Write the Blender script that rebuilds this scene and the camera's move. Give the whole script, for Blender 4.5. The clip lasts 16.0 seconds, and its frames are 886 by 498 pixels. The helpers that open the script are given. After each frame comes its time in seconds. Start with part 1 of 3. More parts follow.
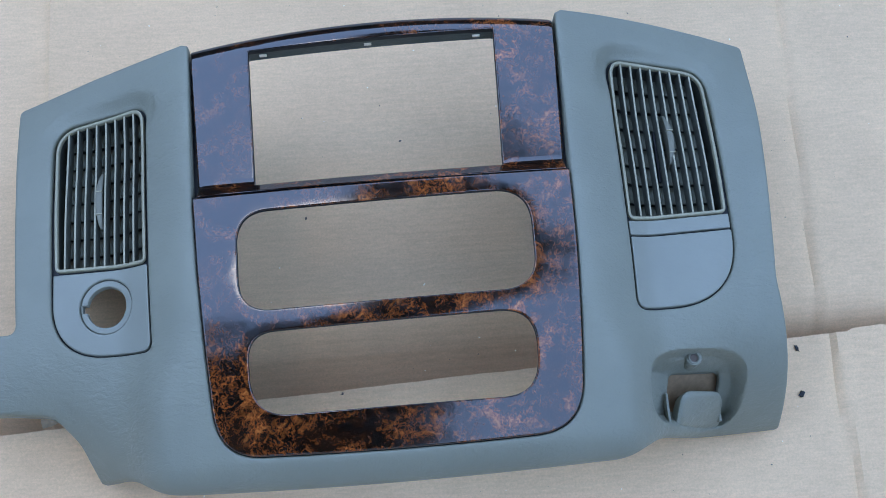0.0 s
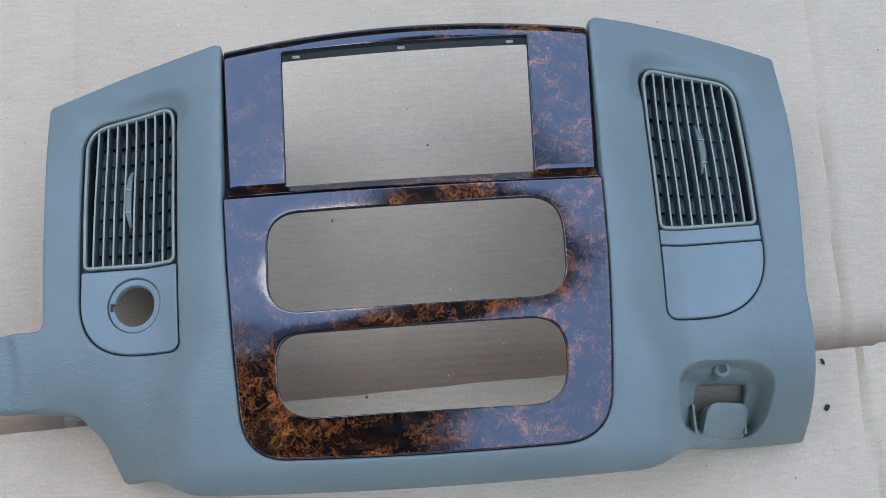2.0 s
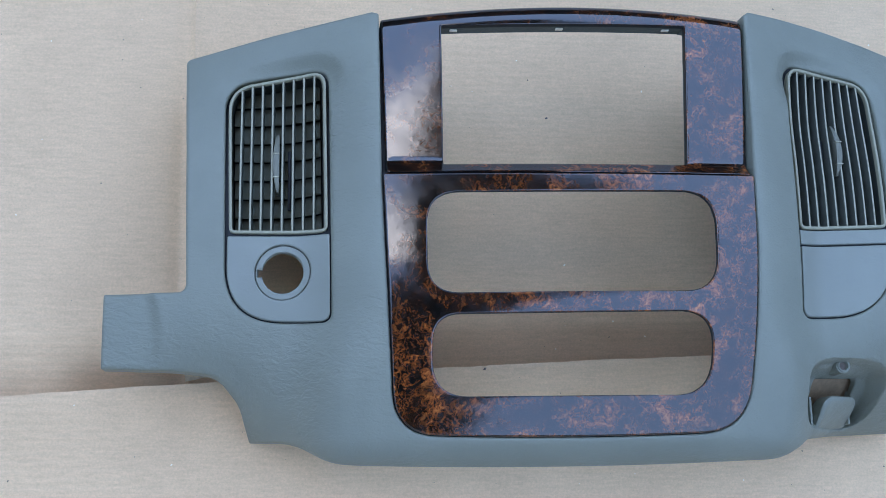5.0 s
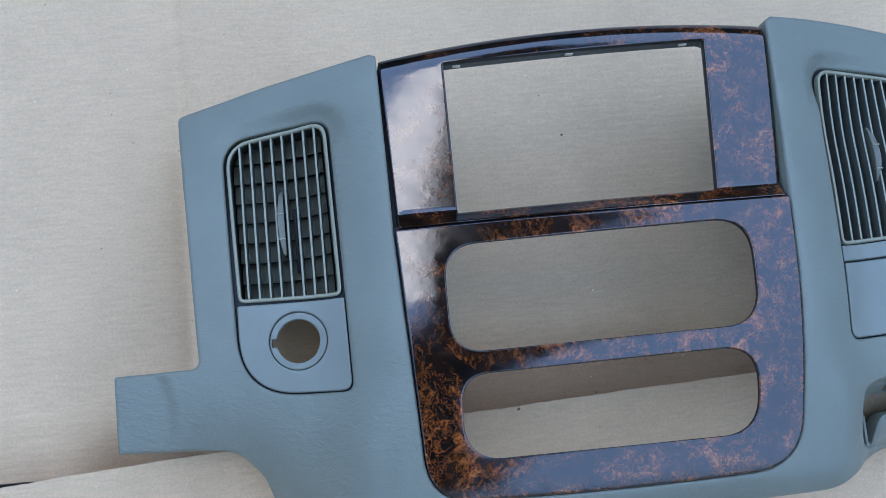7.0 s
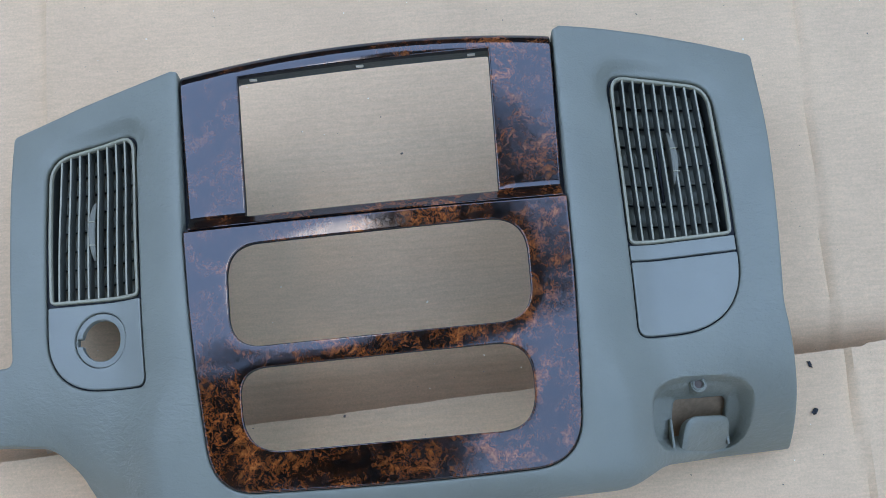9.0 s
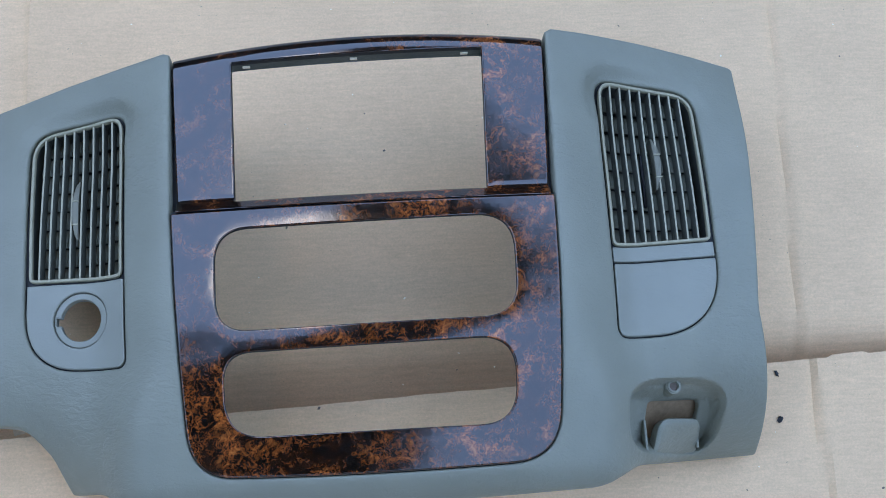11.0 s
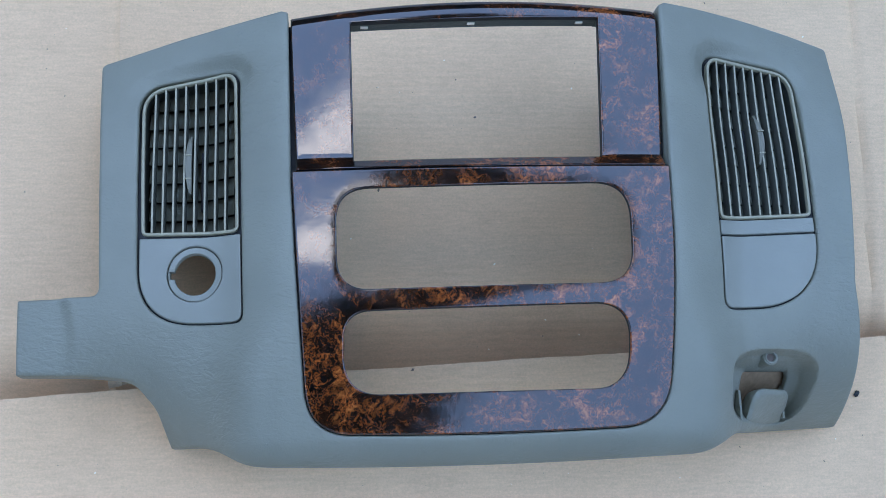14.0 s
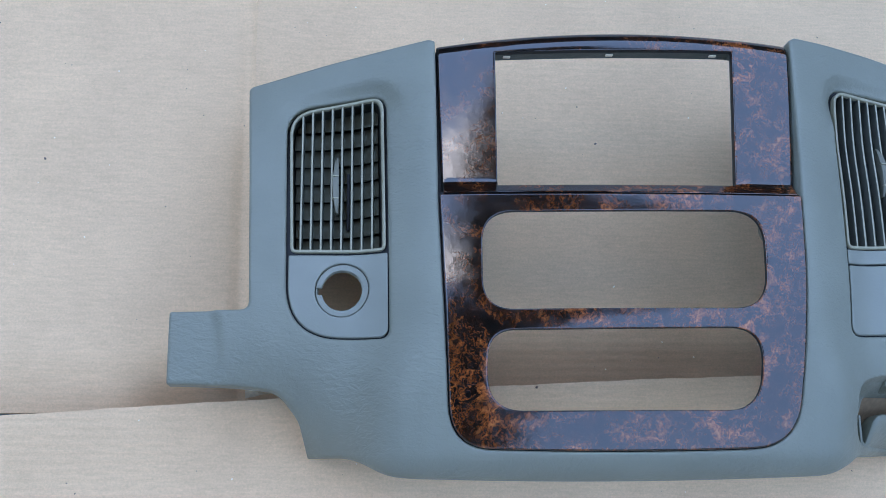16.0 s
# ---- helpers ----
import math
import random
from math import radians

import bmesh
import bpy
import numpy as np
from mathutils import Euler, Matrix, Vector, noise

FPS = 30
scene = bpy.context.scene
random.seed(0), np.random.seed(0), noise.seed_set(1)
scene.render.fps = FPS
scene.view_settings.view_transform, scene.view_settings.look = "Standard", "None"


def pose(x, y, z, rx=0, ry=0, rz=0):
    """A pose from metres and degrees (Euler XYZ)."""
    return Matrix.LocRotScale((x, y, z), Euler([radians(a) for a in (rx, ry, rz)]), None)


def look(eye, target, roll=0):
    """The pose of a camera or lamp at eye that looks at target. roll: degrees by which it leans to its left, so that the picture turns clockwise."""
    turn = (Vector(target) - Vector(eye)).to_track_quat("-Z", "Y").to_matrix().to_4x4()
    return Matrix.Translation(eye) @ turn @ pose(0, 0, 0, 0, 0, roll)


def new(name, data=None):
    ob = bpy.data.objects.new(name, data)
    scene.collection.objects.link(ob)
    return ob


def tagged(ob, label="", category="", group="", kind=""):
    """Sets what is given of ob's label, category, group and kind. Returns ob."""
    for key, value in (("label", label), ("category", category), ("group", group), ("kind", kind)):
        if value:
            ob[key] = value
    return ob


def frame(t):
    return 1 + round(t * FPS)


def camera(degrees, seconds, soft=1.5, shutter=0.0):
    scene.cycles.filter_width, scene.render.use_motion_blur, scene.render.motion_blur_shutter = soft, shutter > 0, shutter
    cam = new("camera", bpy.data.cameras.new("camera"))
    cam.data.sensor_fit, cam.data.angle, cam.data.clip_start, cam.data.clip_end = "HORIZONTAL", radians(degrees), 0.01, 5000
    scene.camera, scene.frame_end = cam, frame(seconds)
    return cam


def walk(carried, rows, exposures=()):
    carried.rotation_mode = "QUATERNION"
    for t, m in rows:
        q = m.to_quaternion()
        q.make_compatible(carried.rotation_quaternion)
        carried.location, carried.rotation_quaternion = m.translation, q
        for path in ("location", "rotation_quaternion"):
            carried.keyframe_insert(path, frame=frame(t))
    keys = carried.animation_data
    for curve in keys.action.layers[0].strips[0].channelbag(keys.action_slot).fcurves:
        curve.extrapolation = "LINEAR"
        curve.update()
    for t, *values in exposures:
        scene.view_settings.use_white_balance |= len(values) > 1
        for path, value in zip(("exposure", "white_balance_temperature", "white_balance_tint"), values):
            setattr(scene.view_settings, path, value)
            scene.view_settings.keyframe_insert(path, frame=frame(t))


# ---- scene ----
from mathutils.geometry import delaunay_2d_cdt

cam = camera(42.0, 16.0, soft=0.7)
PATH = [
    (0, (-0.008, -0.179, 0.953), (0.109, 0.371, -0.966), 7.6),
    (0.5, (-0.011, -0.167, 0.947), (0.102, 0.369, -0.976), 8.7),
    (1, (-0.017, -0.167, 0.946), (0.091, 0.372, -0.977), 8.2),
    (1.5, (-0.018, -0.173, 0.949), (0.087, 0.375, -0.971), 7.6),
    (2, (-0.027, -0.176, 0.95), (0.084, 0.381, -0.967), 8.1),
    (2.5, (-0.047, -0.178, 0.969), (0.097, 0.376, -0.947), 12.3),
    (3, (-0.081, -0.164, 0.983), (0.061, 0.367, -0.94), 16.2),
    (3.5, (-0.121, -0.164, 0.976), (0.027, 0.344, -0.952), 18.7),
    (4, (-0.115, -0.182, 0.986), (0.005, 0.356, -0.937), 13.3),
    (4.5, (-0.132, -0.148, 0.967), (0.018, 0.323, -0.971), 17.3),
    (5, (-0.201, -0.12, 0.955), (0.057, 0.281, -0.987), 32.6),
    (5.2, (-0.239, -0.104, 0.944), (0.075, 0.264, -0.997), 41.8),
    (7.3, (-0.162, -0.030, 0.917), (0.049, 0.259, -1.050), 30.5),
    (7.5, (-0.124, -0.044, 0.913), (0.122, 0.239, -1.052), 35.3),
    (8, (-0.051, -0.083, 0.931), (0.104, 0.273, -1.031), 17.3),
    (8.5, (0.010, -0.116, 0.945), (0.051, 0.314, -1.008), -2.2),
    (9, (0.036, -0.116, 0.952), (0.062, 0.343, -0.995), -1.7),
    (9.2, (0.042, -0.119, 0.949), (0.058, 0.352, -0.995), -2.8),
    (11.3, (-0.006, -0.143, 0.957), (0.143, 0.344, -0.976), 14.2),
    (11.5, (-0.005, -0.156, 0.974), (0.132, 0.318, -0.964), 12.4),
    (12, (-0.031, -0.163, 0.993), (0.094, 0.285, -0.952), 13.2),
    (12.5, (-0.061, -0.147, 0.982), (0.123, 0.281, -0.963), 21.7),
    (13, (-0.08, -0.132, 0.95), (0.137, 0.286, -0.993), 25.6),
    (13.5, (-0.101, -0.137, 0.947), (0.099, 0.297, -0.995), 22.1),
    (14, (-0.124, -0.14, 0.952), (0.103, 0.303, -0.985), 25.8),
    (14.5, (-0.154, -0.133, 0.956), (0.075, 0.317, -0.979), 28.1),
    (15, (-0.191, -0.138, 0.96), (0.025, 0.337, -0.971), 25.3),
    (15.5, (-0.214, -0.138, 0.964), (-0.001, 0.342, -0.966), 25.3),
    (16, (-0.216, -0.142, 0.975), (-0.025, 0.33, -0.959), 22.2),
]
EXPOSURES = [(0.0, 2.72, 7700, 14), (5.0, 2.70, 7700, 14), (7.5, 2.62, 7400, 12), (8.0, 2.66, 8050, 15), (9.0, 2.68, 8400, 16), (11.5, 2.70, 8000, 14.5), (12.5, 2.70, 7850, 14), (16.0, 2.69, 7700, 14.5)]
walk(cam, [(t, look(eye, target, roll)) for t, eye, target, roll in PATH], EXPOSURES)

# ---- light ----
SUN_DIR = Vector((-0.13, 0.15, 1.0)).normalized()
world = bpy.data.worlds.new("world")
scene.world = world
world.use_nodes = True
wn = world.node_tree
sky = wn.nodes.new("ShaderNodeTexSky")
sky.sky_type = "NISHITA"
sky.sun_disc = False
sky.sun_elevation = math.asin(SUN_DIR.z)
sky.sun_rotation = math.atan2(SUN_DIR.x, SUN_DIR.y)
sky.air_density, sky.dust_density, sky.ozone_density = 1.0, 0.0, 4.5
wn.links.new(sky.outputs[0], wn.nodes["Background"].inputs[0])
wn.nodes["Background"].inputs[1].default_value = 0.15
sun = new("sun", bpy.data.lights.new("sun", "SUN"))
sun.data.energy, sun.data.angle, sun.data.color = 0.028, radians(12), (1.0, 0.995, 0.98)
sun.matrix_world = look((0, 0, 3), Vector((0, 0, 3)) - SUN_DIR)


# ---- materials ----
def material(name):
    m = bpy.data.materials.new(name)
    m.use_nodes = True
    return m, m.node_tree, m.node_tree.nodes["Principled BSDF"]


def node(nt, kind, **values):
    n = nt.nodes.new(kind)
    for k, v in values.items():
        if k in n.inputs:
            n.inputs[k].default_value = v
    return n


def coords(nt):
    return nt.nodes.new("ShaderNodeTexCoord").outputs["Object"]


def noise_tex(nt, vec, scale, detail=4.0, rough=0.55, distort=0.0):
    n = node(nt, "ShaderNodeTexNoise", Scale=scale, Detail=detail, Roughness=rough, Distortion=distort)
    nt.links.new(vec, n.inputs["Vector"])
    return n


def ramp(nt, fac, stops):
    r = nt.nodes.new("ShaderNodeValToRGB")
    el = r.color_ramp.elements
    while len(el) < len(stops):
        el.new(0.5)
    for e, (p, c) in zip(el, stops):
        e.position, e.color = p, (*c, 1.0)
    nt.links.new(fac, r.inputs[0])
    return r.outputs["Color"]


def mix(nt, fac, a, b, blend="MIX"):
    n = nt.nodes.new("ShaderNodeMix")
    n.data_type, n.blend_type = "RGBA", blend
    for socket, value in ((n.inputs[0], fac), (n.inputs[6], a), (n.inputs[7], b)):
        if isinstance(value, (int, float)):
            socket.default_value = value
        elif isinstance(value, tuple):
            socket.default_value = (*value, 1.0)
        else:
            nt.links.new(value, socket)
    return n.outputs[2]


def bump(nt, height, strength, distance, after=None):
    b = node(nt, "ShaderNodeBump", Strength=strength, Distance=distance)
    nt.links.new(height, b.inputs["Height"])
    if after is not None:
        nt.links.new(after, b.inputs["Normal"])
    return b.outputs["Normal"]


def stretched(nt, vec, scale):
    m = nt.nodes.new("ShaderNodeMapping")
    m.inputs["Scale"].default_value = scale
    nt.links.new(vec, m.inputs["Vector"])
    return m.outputs["Vector"]


def plastic(name, colour, rough=0.55, grain=1.0, spread=0.06, spec=0.4):
    m, nt, p = material(name)
    v = coords(nt)
    big = noise_tex(nt, v, 14, 3)
    lo = tuple(c * (1 - spread) for c in colour)
    hi = tuple(min(1, c * (1 + spread)) for c in colour)
    col = ramp(nt, big.outputs["Fac"], [(0.3, lo), (0.7, hi)])
    nt.links.new(col, p.inputs["Base Color"])
    worn = noise_tex(nt, v, 60, 4)
    rr = ramp(nt, worn.outputs["Fac"], [(0.3, (rough - 0.06,) * 3), (0.75, (rough + 0.08,) * 3)])
    nt.links.new(rr, p.inputs["Roughness"])
    p.inputs["Specular IOR Level"].default_value = spec
    fine = noise_tex(nt, v, 1100, 3)
    hide = noise_tex(nt, stretched(nt, v, (210, 300, 210)), 1.0, 4, 0.6, 0.8)
    n1 = bump(nt, fine.outputs["Fac"], 0.25 * grain, 0.0006)
    n2 = bump(nt, hide.outputs["Fac"], 0.5 * grain, 0.0016, n1)
    # patches of deeper leather-like wrinkles
    crease = noise_tex(nt, stretched(nt, v, (110, 260, 140)), 1.0, 3, 0.5, 0.8)
    where = noise_tex(nt, v, 8, 2)
    deep = mix(nt, 1.0, crease.outputs["Fac"], ramp(nt, where.outputs["Fac"], [(0.46, (0.12,) * 3), (0.60, (1.0,) * 3)]), "MULTIPLY")
    n2 = bump(nt, deep, 0.75 * grain, 0.0026, n2)
    nt.links.new(n2, p.inputs["Normal"])
    return m


def burl_wood():
    m, nt, p = material("burl")
    v = coords(nt)
    warp = noise_tex(nt, v, 26, 4, 0.6)
    shift = mix(nt, 0.035, v, warp.outputs["Color"], "ADD")
    # blotchy orange figure broken by a dark, granular network
    swirl = noise_tex(nt, shift, 66, 12, 0.72, 0.8)
    cells = node(nt, "ShaderNodeTexVoronoi", Scale=330.0)
    nt.links.new(mix(nt, 0.012, shift, noise_tex(nt, v, 210, 3).outputs["Color"], "ADD"), cells.inputs["Vector"])
    fig = mix(nt, 0.20, swirl.outputs["Fac"], cells.outputs["Distance"])
    lines = node(nt, "ShaderNodeTexWave", Scale=95.0, Distortion=16.0, Detail=4.0)
    lines.inputs["Detail Scale"].default_value = 1.6
    nt.links.new(shift, lines.inputs["Vector"])
    fig = mix(nt, 0.06, fig, lines.outputs["Fac"])
    eyes = node(nt, "ShaderNodeTexVoronoi", Scale=30.0)
    nt.links.new(shift, eyes.inputs["Vector"])
    scaled = nt.nodes.new("ShaderNodeMath")
    scaled.operation = "MULTIPLY"
    scaled.inputs[1].default_value = 46.0
    rings = nt.nodes.new("ShaderNodeMath")
    rings.operation = "SINE"
    nt.links.new(eyes.outputs["Distance"], scaled.inputs[0])
    nt.links.new(scaled.outputs[0], rings.inputs[0])
    near = ramp(nt, eyes.outputs["Distance"], [(0.25, (0.045,) * 3), (0.6, (0.0,) * 3)])
    fig = mix(nt, 1.0, fig, mix(nt, 1.0, near, rings.outputs[0], "MULTIPLY"), "ADD")
    pits = ramp(nt, eyes.outputs["Distance"], [(0.0, (0.13,) * 3), (0.22, (0.0,) * 3)])
    fig = mix(nt, 1.0, fig, pits, "SUBTRACT")
    col = ramp(nt, fig, [(0.36, (0.0015, 0.001, 0.001)), (0.44, (0.014, 0.005, 0.002)), (0.49, (0.085, 0.022, 0.006)),
                         (0.56, (0.27, 0.060, 0.011)), (0.66, (0.50, 0.150, 0.036))])
    # smoky black clouds in the figure
    cloud = noise_tex(nt, shift, 17, 5, 0.62, 1.8)
    col = mix(nt, 1.0, col, ramp(nt, cloud.outputs["Fac"], [(0.38, (0.04,) * 3), (0.49, (0.36,) * 3), (0.62, (1.0,) * 3)]), "MULTIPLY")
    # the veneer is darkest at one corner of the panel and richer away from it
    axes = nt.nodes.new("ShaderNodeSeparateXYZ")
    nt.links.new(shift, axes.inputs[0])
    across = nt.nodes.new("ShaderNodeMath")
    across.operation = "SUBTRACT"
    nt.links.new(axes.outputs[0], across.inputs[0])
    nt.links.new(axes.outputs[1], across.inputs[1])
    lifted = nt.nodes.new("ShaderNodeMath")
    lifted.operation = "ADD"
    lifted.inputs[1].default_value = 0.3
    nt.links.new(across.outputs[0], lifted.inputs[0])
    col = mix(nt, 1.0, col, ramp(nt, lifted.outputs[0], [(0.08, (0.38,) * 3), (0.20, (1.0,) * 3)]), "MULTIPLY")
    # round black bird's eyes
    spots = node(nt, "ShaderNodeTexVoronoi", Scale=44.0, Randomness=1.0)
    nt.links.new(mix(nt, 0.006, v, noise_tex(nt, v, 120, 2).outputs["Color"], "ADD"), spots.inputs["Vector"])
    col = mix(nt, ramp(nt, spots.outputs["Distance"], [(0.10, (0.92,) * 3), (0.16, (0.0,) * 3)]), col, (0.003, 0.002, 0.0015))
    nt.links.new(col, p.inputs["Base Color"])
    p.inputs["Roughness"].default_value = 0.4
    p.inputs["Specular IOR Level"].default_value = 0.05
    p.inputs["Coat Weight"].default_value = 1.0
    p.inputs["Coat IOR"].default_value = 1.80
    wav = noise_tex(nt, v, 160, 4)
    dust = noise_tex(nt, v, 90, 5)
    cr = ramp(nt, dust.outputs["Fac"], [(0.35, (0.08,) * 3), (0.75, (0.17,) * 3)])
    nt.links.new(cr, p.inputs["Coat Roughness"])
    nt.links.new(bump(nt, wav.outputs["Fac"], 0.05, 0.001), p.inputs["Coat Normal"])
    return m


def cardboard_mat(name, base):
    m, nt, p = material(name)
    v = coords(nt)
    blot = noise_tex(nt, v, 9, 4)
    fib = noise_tex(nt, stretched(nt, v, (60, 420, 60)), 1.0, 5, 0.65)
    fine = noise_tex(nt, v, 520, 5, 0.75)
    a = ramp(nt, blot.outputs["Fac"], [(0.3, tuple(c * 0.93 for c in base)), (0.7, tuple(c * 1.05 for c in base))])
    a = mix(nt, 0.6, a, ramp(nt, fib.outputs["Fac"], [(0.3, (0.86,) * 3), (0.7, (1.08,) * 3)]), "MULTIPLY")
    a = mix(nt, 0.42, a, ramp(nt, fine.outputs["Fac"], [(0.3, (0.66,) * 3), (0.68, (1.16,) * 3)]), "MULTIPLY")
    speck = noise_tex(nt, v, 260, 2)
    a = mix(nt, ramp(nt, speck.outputs["Fac"], [(0.74, (0, 0, 0)), (0.80, (0.6,) * 3)]), a, (0.16, 0.13, 0.10))
    nt.links.new(a, p.inputs["Base Color"])
    p.inputs["Roughness"].default_value = 0.62
    p.inputs["Specular IOR Level"].default_value = 0.35
    wave = node(nt, "ShaderNodeTexWave", Scale=46.0, Distortion=0.6, Detail=1.0)
    wave.bands_direction = "Y"
    nt.links.new(v, wave.inputs["Vector"])
    n1 = bump(nt, wave.outputs["Fac"], 0.16, 0.0006)
    n2 = bump(nt, fib.outputs["Fac"], 0.14, 0.0008, n1)
    nt.links.new(n2, p.inputs["Normal"])
    return m


def plain(name, colour, rough=0.6, spread=0.12, scale=80, metal=0.0):
    m, nt, p = material(name)
    n = noise_tex(nt, coords(nt), scale, 4)
    col = ramp(nt, n.outputs["Fac"], [(0.3, tuple(c * (1 - spread) for c in colour)), (0.7, tuple(c * (1 + spread) for c in colour))])
    nt.links.new(col, p.inputs["Base Color"])
    p.inputs["Roughness"].default_value, p.inputs["Metallic"].default_value = rough, metal
    return m


GREY = plastic("grey_plastic", (0.235, 0.237, 0.179), 0.52, 0.62)
SMOOTH = plastic("smooth_grey_plastic", (0.255, 0.258, 0.205), 0.42, 0.25)
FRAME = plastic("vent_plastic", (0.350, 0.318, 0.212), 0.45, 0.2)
# darker copy of the vent plastic, shade painted on the slat sides
SLAT_SHADE = plastic("slat_side_shade", (0.096, 0.098, 0.076), 0.5, 0.2)
LEVER = plastic("lever_plastic", (0.19, 0.18, 0.13), 0.55, 0.2)
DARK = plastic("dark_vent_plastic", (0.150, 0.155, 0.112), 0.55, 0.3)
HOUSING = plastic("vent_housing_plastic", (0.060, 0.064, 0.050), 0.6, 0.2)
BLACK = plain("black_plastic", (0.010, 0.012, 0.013), 0.6)
LINER = plastic("liner_plastic", (0.075, 0.096, 0.085), 0.5, 0.4)
CLIP = plain("white_clip", (0.90, 0.78, 0.58), 0.45, 0.05)
BURL = burl_wood()
CARD = cardboard_mat("cardboard", (0.82, 0.525, 0.297))
TORN = plain("torn_paper", (0.74, 0.60, 0.42), 0.9, 0.15, 300)
CONCRETE = plain("concrete", (0.34, 0.32, 0.29), 0.9, 0.25, 20)
DARK_WALL = plain("dark_reflected_wall", (0.030, 0.025, 0.020), 0.8, 0.3, 6)
FILL_WALL = plain("pale_fill_wall", (0.50, 0.47, 0.42), 0.9, 0.2, 4)
BARK = plain("dark_bark", (0.06, 0.045, 0.032), 0.9, 0.4, 25)
LEAF = plain("dark_green_leaf", (0.030, 0.042, 0.018), 0.6, 0.4, 9)
PAD_BROWN = plain("brown_pad", (0.34, 0.22, 0.125), 0.9, 0.15, 300)
BOSS = plain("brown_dirt", (0.14, 0.10, 0.07), 0.6, 0.2, 400)


# ---- shape helpers ----
def ss(a, b, x):
    t = np.clip((np.asarray(x, float) - a) / (b - a), 0, 1)
    return t * t * (3 - 2 * t)


def crown(x, y):
    """Height of the dashboard panel's face over the cardboard."""
    x, y = np.asarray(x, float), np.asarray(y, float)
    a = np.abs(x)
    z = 0.160 + 0.004 * (1 - np.minimum(1, (a / 0.136) ** 2)) - 0.024 * (ss(0.136 + 0.026 * (1 - ss(-0.05, 0.01, y)), 0.205, a) * (1 - ss(0.14, 0.225, y)) + np.clip((a - 0.136) / 0.13, 0, 1.3) * ss(0.14, 0.225, y)) - 0.17 * np.maximum(0, a - 0.145)
    side = ss(0.18, 0.26, a) * (1 - ss(0.27, 0.33, -x))
    fall = np.maximum(0, 0.06 - y)
    lip = 0.017 * (np.maximum(0, -0.087 - y) / 0.022) ** 2
    z -= (1 - side) * (1.55 * fall ** 2 + lip) + side * 51 * fall ** 3.2
    z -= 12 * x * x * np.maximum(0, y - 0.07) ** 2
    return z + 0.035 * x


def fillet(corners, step=0.003):
    """A closed line through corners (x, y, radius), with its corners rounded."""
    pts, n = [], len(corners)
    c = [Vector(p[:2]) for p in corners]
    reach = []
    for i in range(n):
        u, w = (c[i - 1] - c[i]).normalized(), (c[(i + 1) % n] - c[i]).normalized()
        reach.append(corners[i][2] / max(math.tan(u.angle(w) / 2), 1e-4) + 1e-5)
    for i in range(n):
        p, q, s = c[i - 1], c[i], c[(i + 1) % n]
        u, w = (p - q).normalized(), (s - q).normalized()
        ang = u.angle(w)
        j = (i + 1) % n
        t = min(reach[i], 0.98 * (p - q).length * max(reach[i] / (reach[i] + reach[i - 1]), 1 - reach[i - 1] / (p - q).length),
                0.98 * (s - q).length * max(reach[i] / (reach[i] + reach[j]), 1 - reach[j] / (s - q).length))
        if t < 2e-4 or ang > 3.1:
            pts.append(q)
            continue
        a, b = q + u * t, q + w * t
        k = max(3, int((math.pi - ang) / 0.22), int((b - a).length / step))
        for j in range(k + 1):
            f = j / k
            pts.append((1 - f) ** 2 * a + 2 * f * (1 - f) * q + f * f * b)
    out = []
    for i, p in enumerate(pts):
        q = pts[(i + 1) % len(pts)]
        k = max(1, int((q - p).length / step))
        for j in range(k):
            v = p.lerp(q, j / k)
            if not out or (v - out[-1]).length > 2e-4:
                out.append(v)
    if (out[0] - out[-1]).length < 2e-4:
        out.pop()
    a = np.array([(v.x, v.y) for v in out])
    area = np.sum(a[:, 0] * np.roll(a[:, 1], -1) - a[:, 1] * np.roll(a[:, 0], -1))
    return a if area > 0 else a[::-1].copy()


def inside(P, loop):
    x, y = P[:, 0][:, None], P[:, 1][:, None]
    a, b = loop, np.roll(loop, -1, 0)
    cross = (a[:, 1] > y) != (b[:, 1] > y)
    with np.errstate(divide="ignore", invalid="ignore"):
        xi = a[:, 0] + (y - a[:, 1]) * (b[:, 0] - a[:, 0]) / (b[:, 1] - a[:, 1])
    return (np.sum(cross & (x < xi), 1) % 2) == 1


def gap_to(P, loop):
    a, b = loop, np.roll(loop, -1, 0)
    d = b - a
    out = []
    for i in range(0, len(P), 400):
        v = P[i:i + 400, None, :] - a
        t = np.clip((v * d).sum(2) / np.maximum((d * d).sum(1), 1e-12), 0, 1)
        out.append(np.sqrt(((v - t[..., None] * d) ** 2).sum(2)).min(1))
    return np.concatenate(out) if out else np.zeros(0)


def offset(loop, d):
    t = np.roll(loop, -1, 0) - np.roll(loop, 1, 0)
    t /= np.maximum(np.linalg.norm(t, axis=1), 1e-9)[:, None]
    return loop + d * np.stack([-t[:, 1], t[:, 0]], 1)


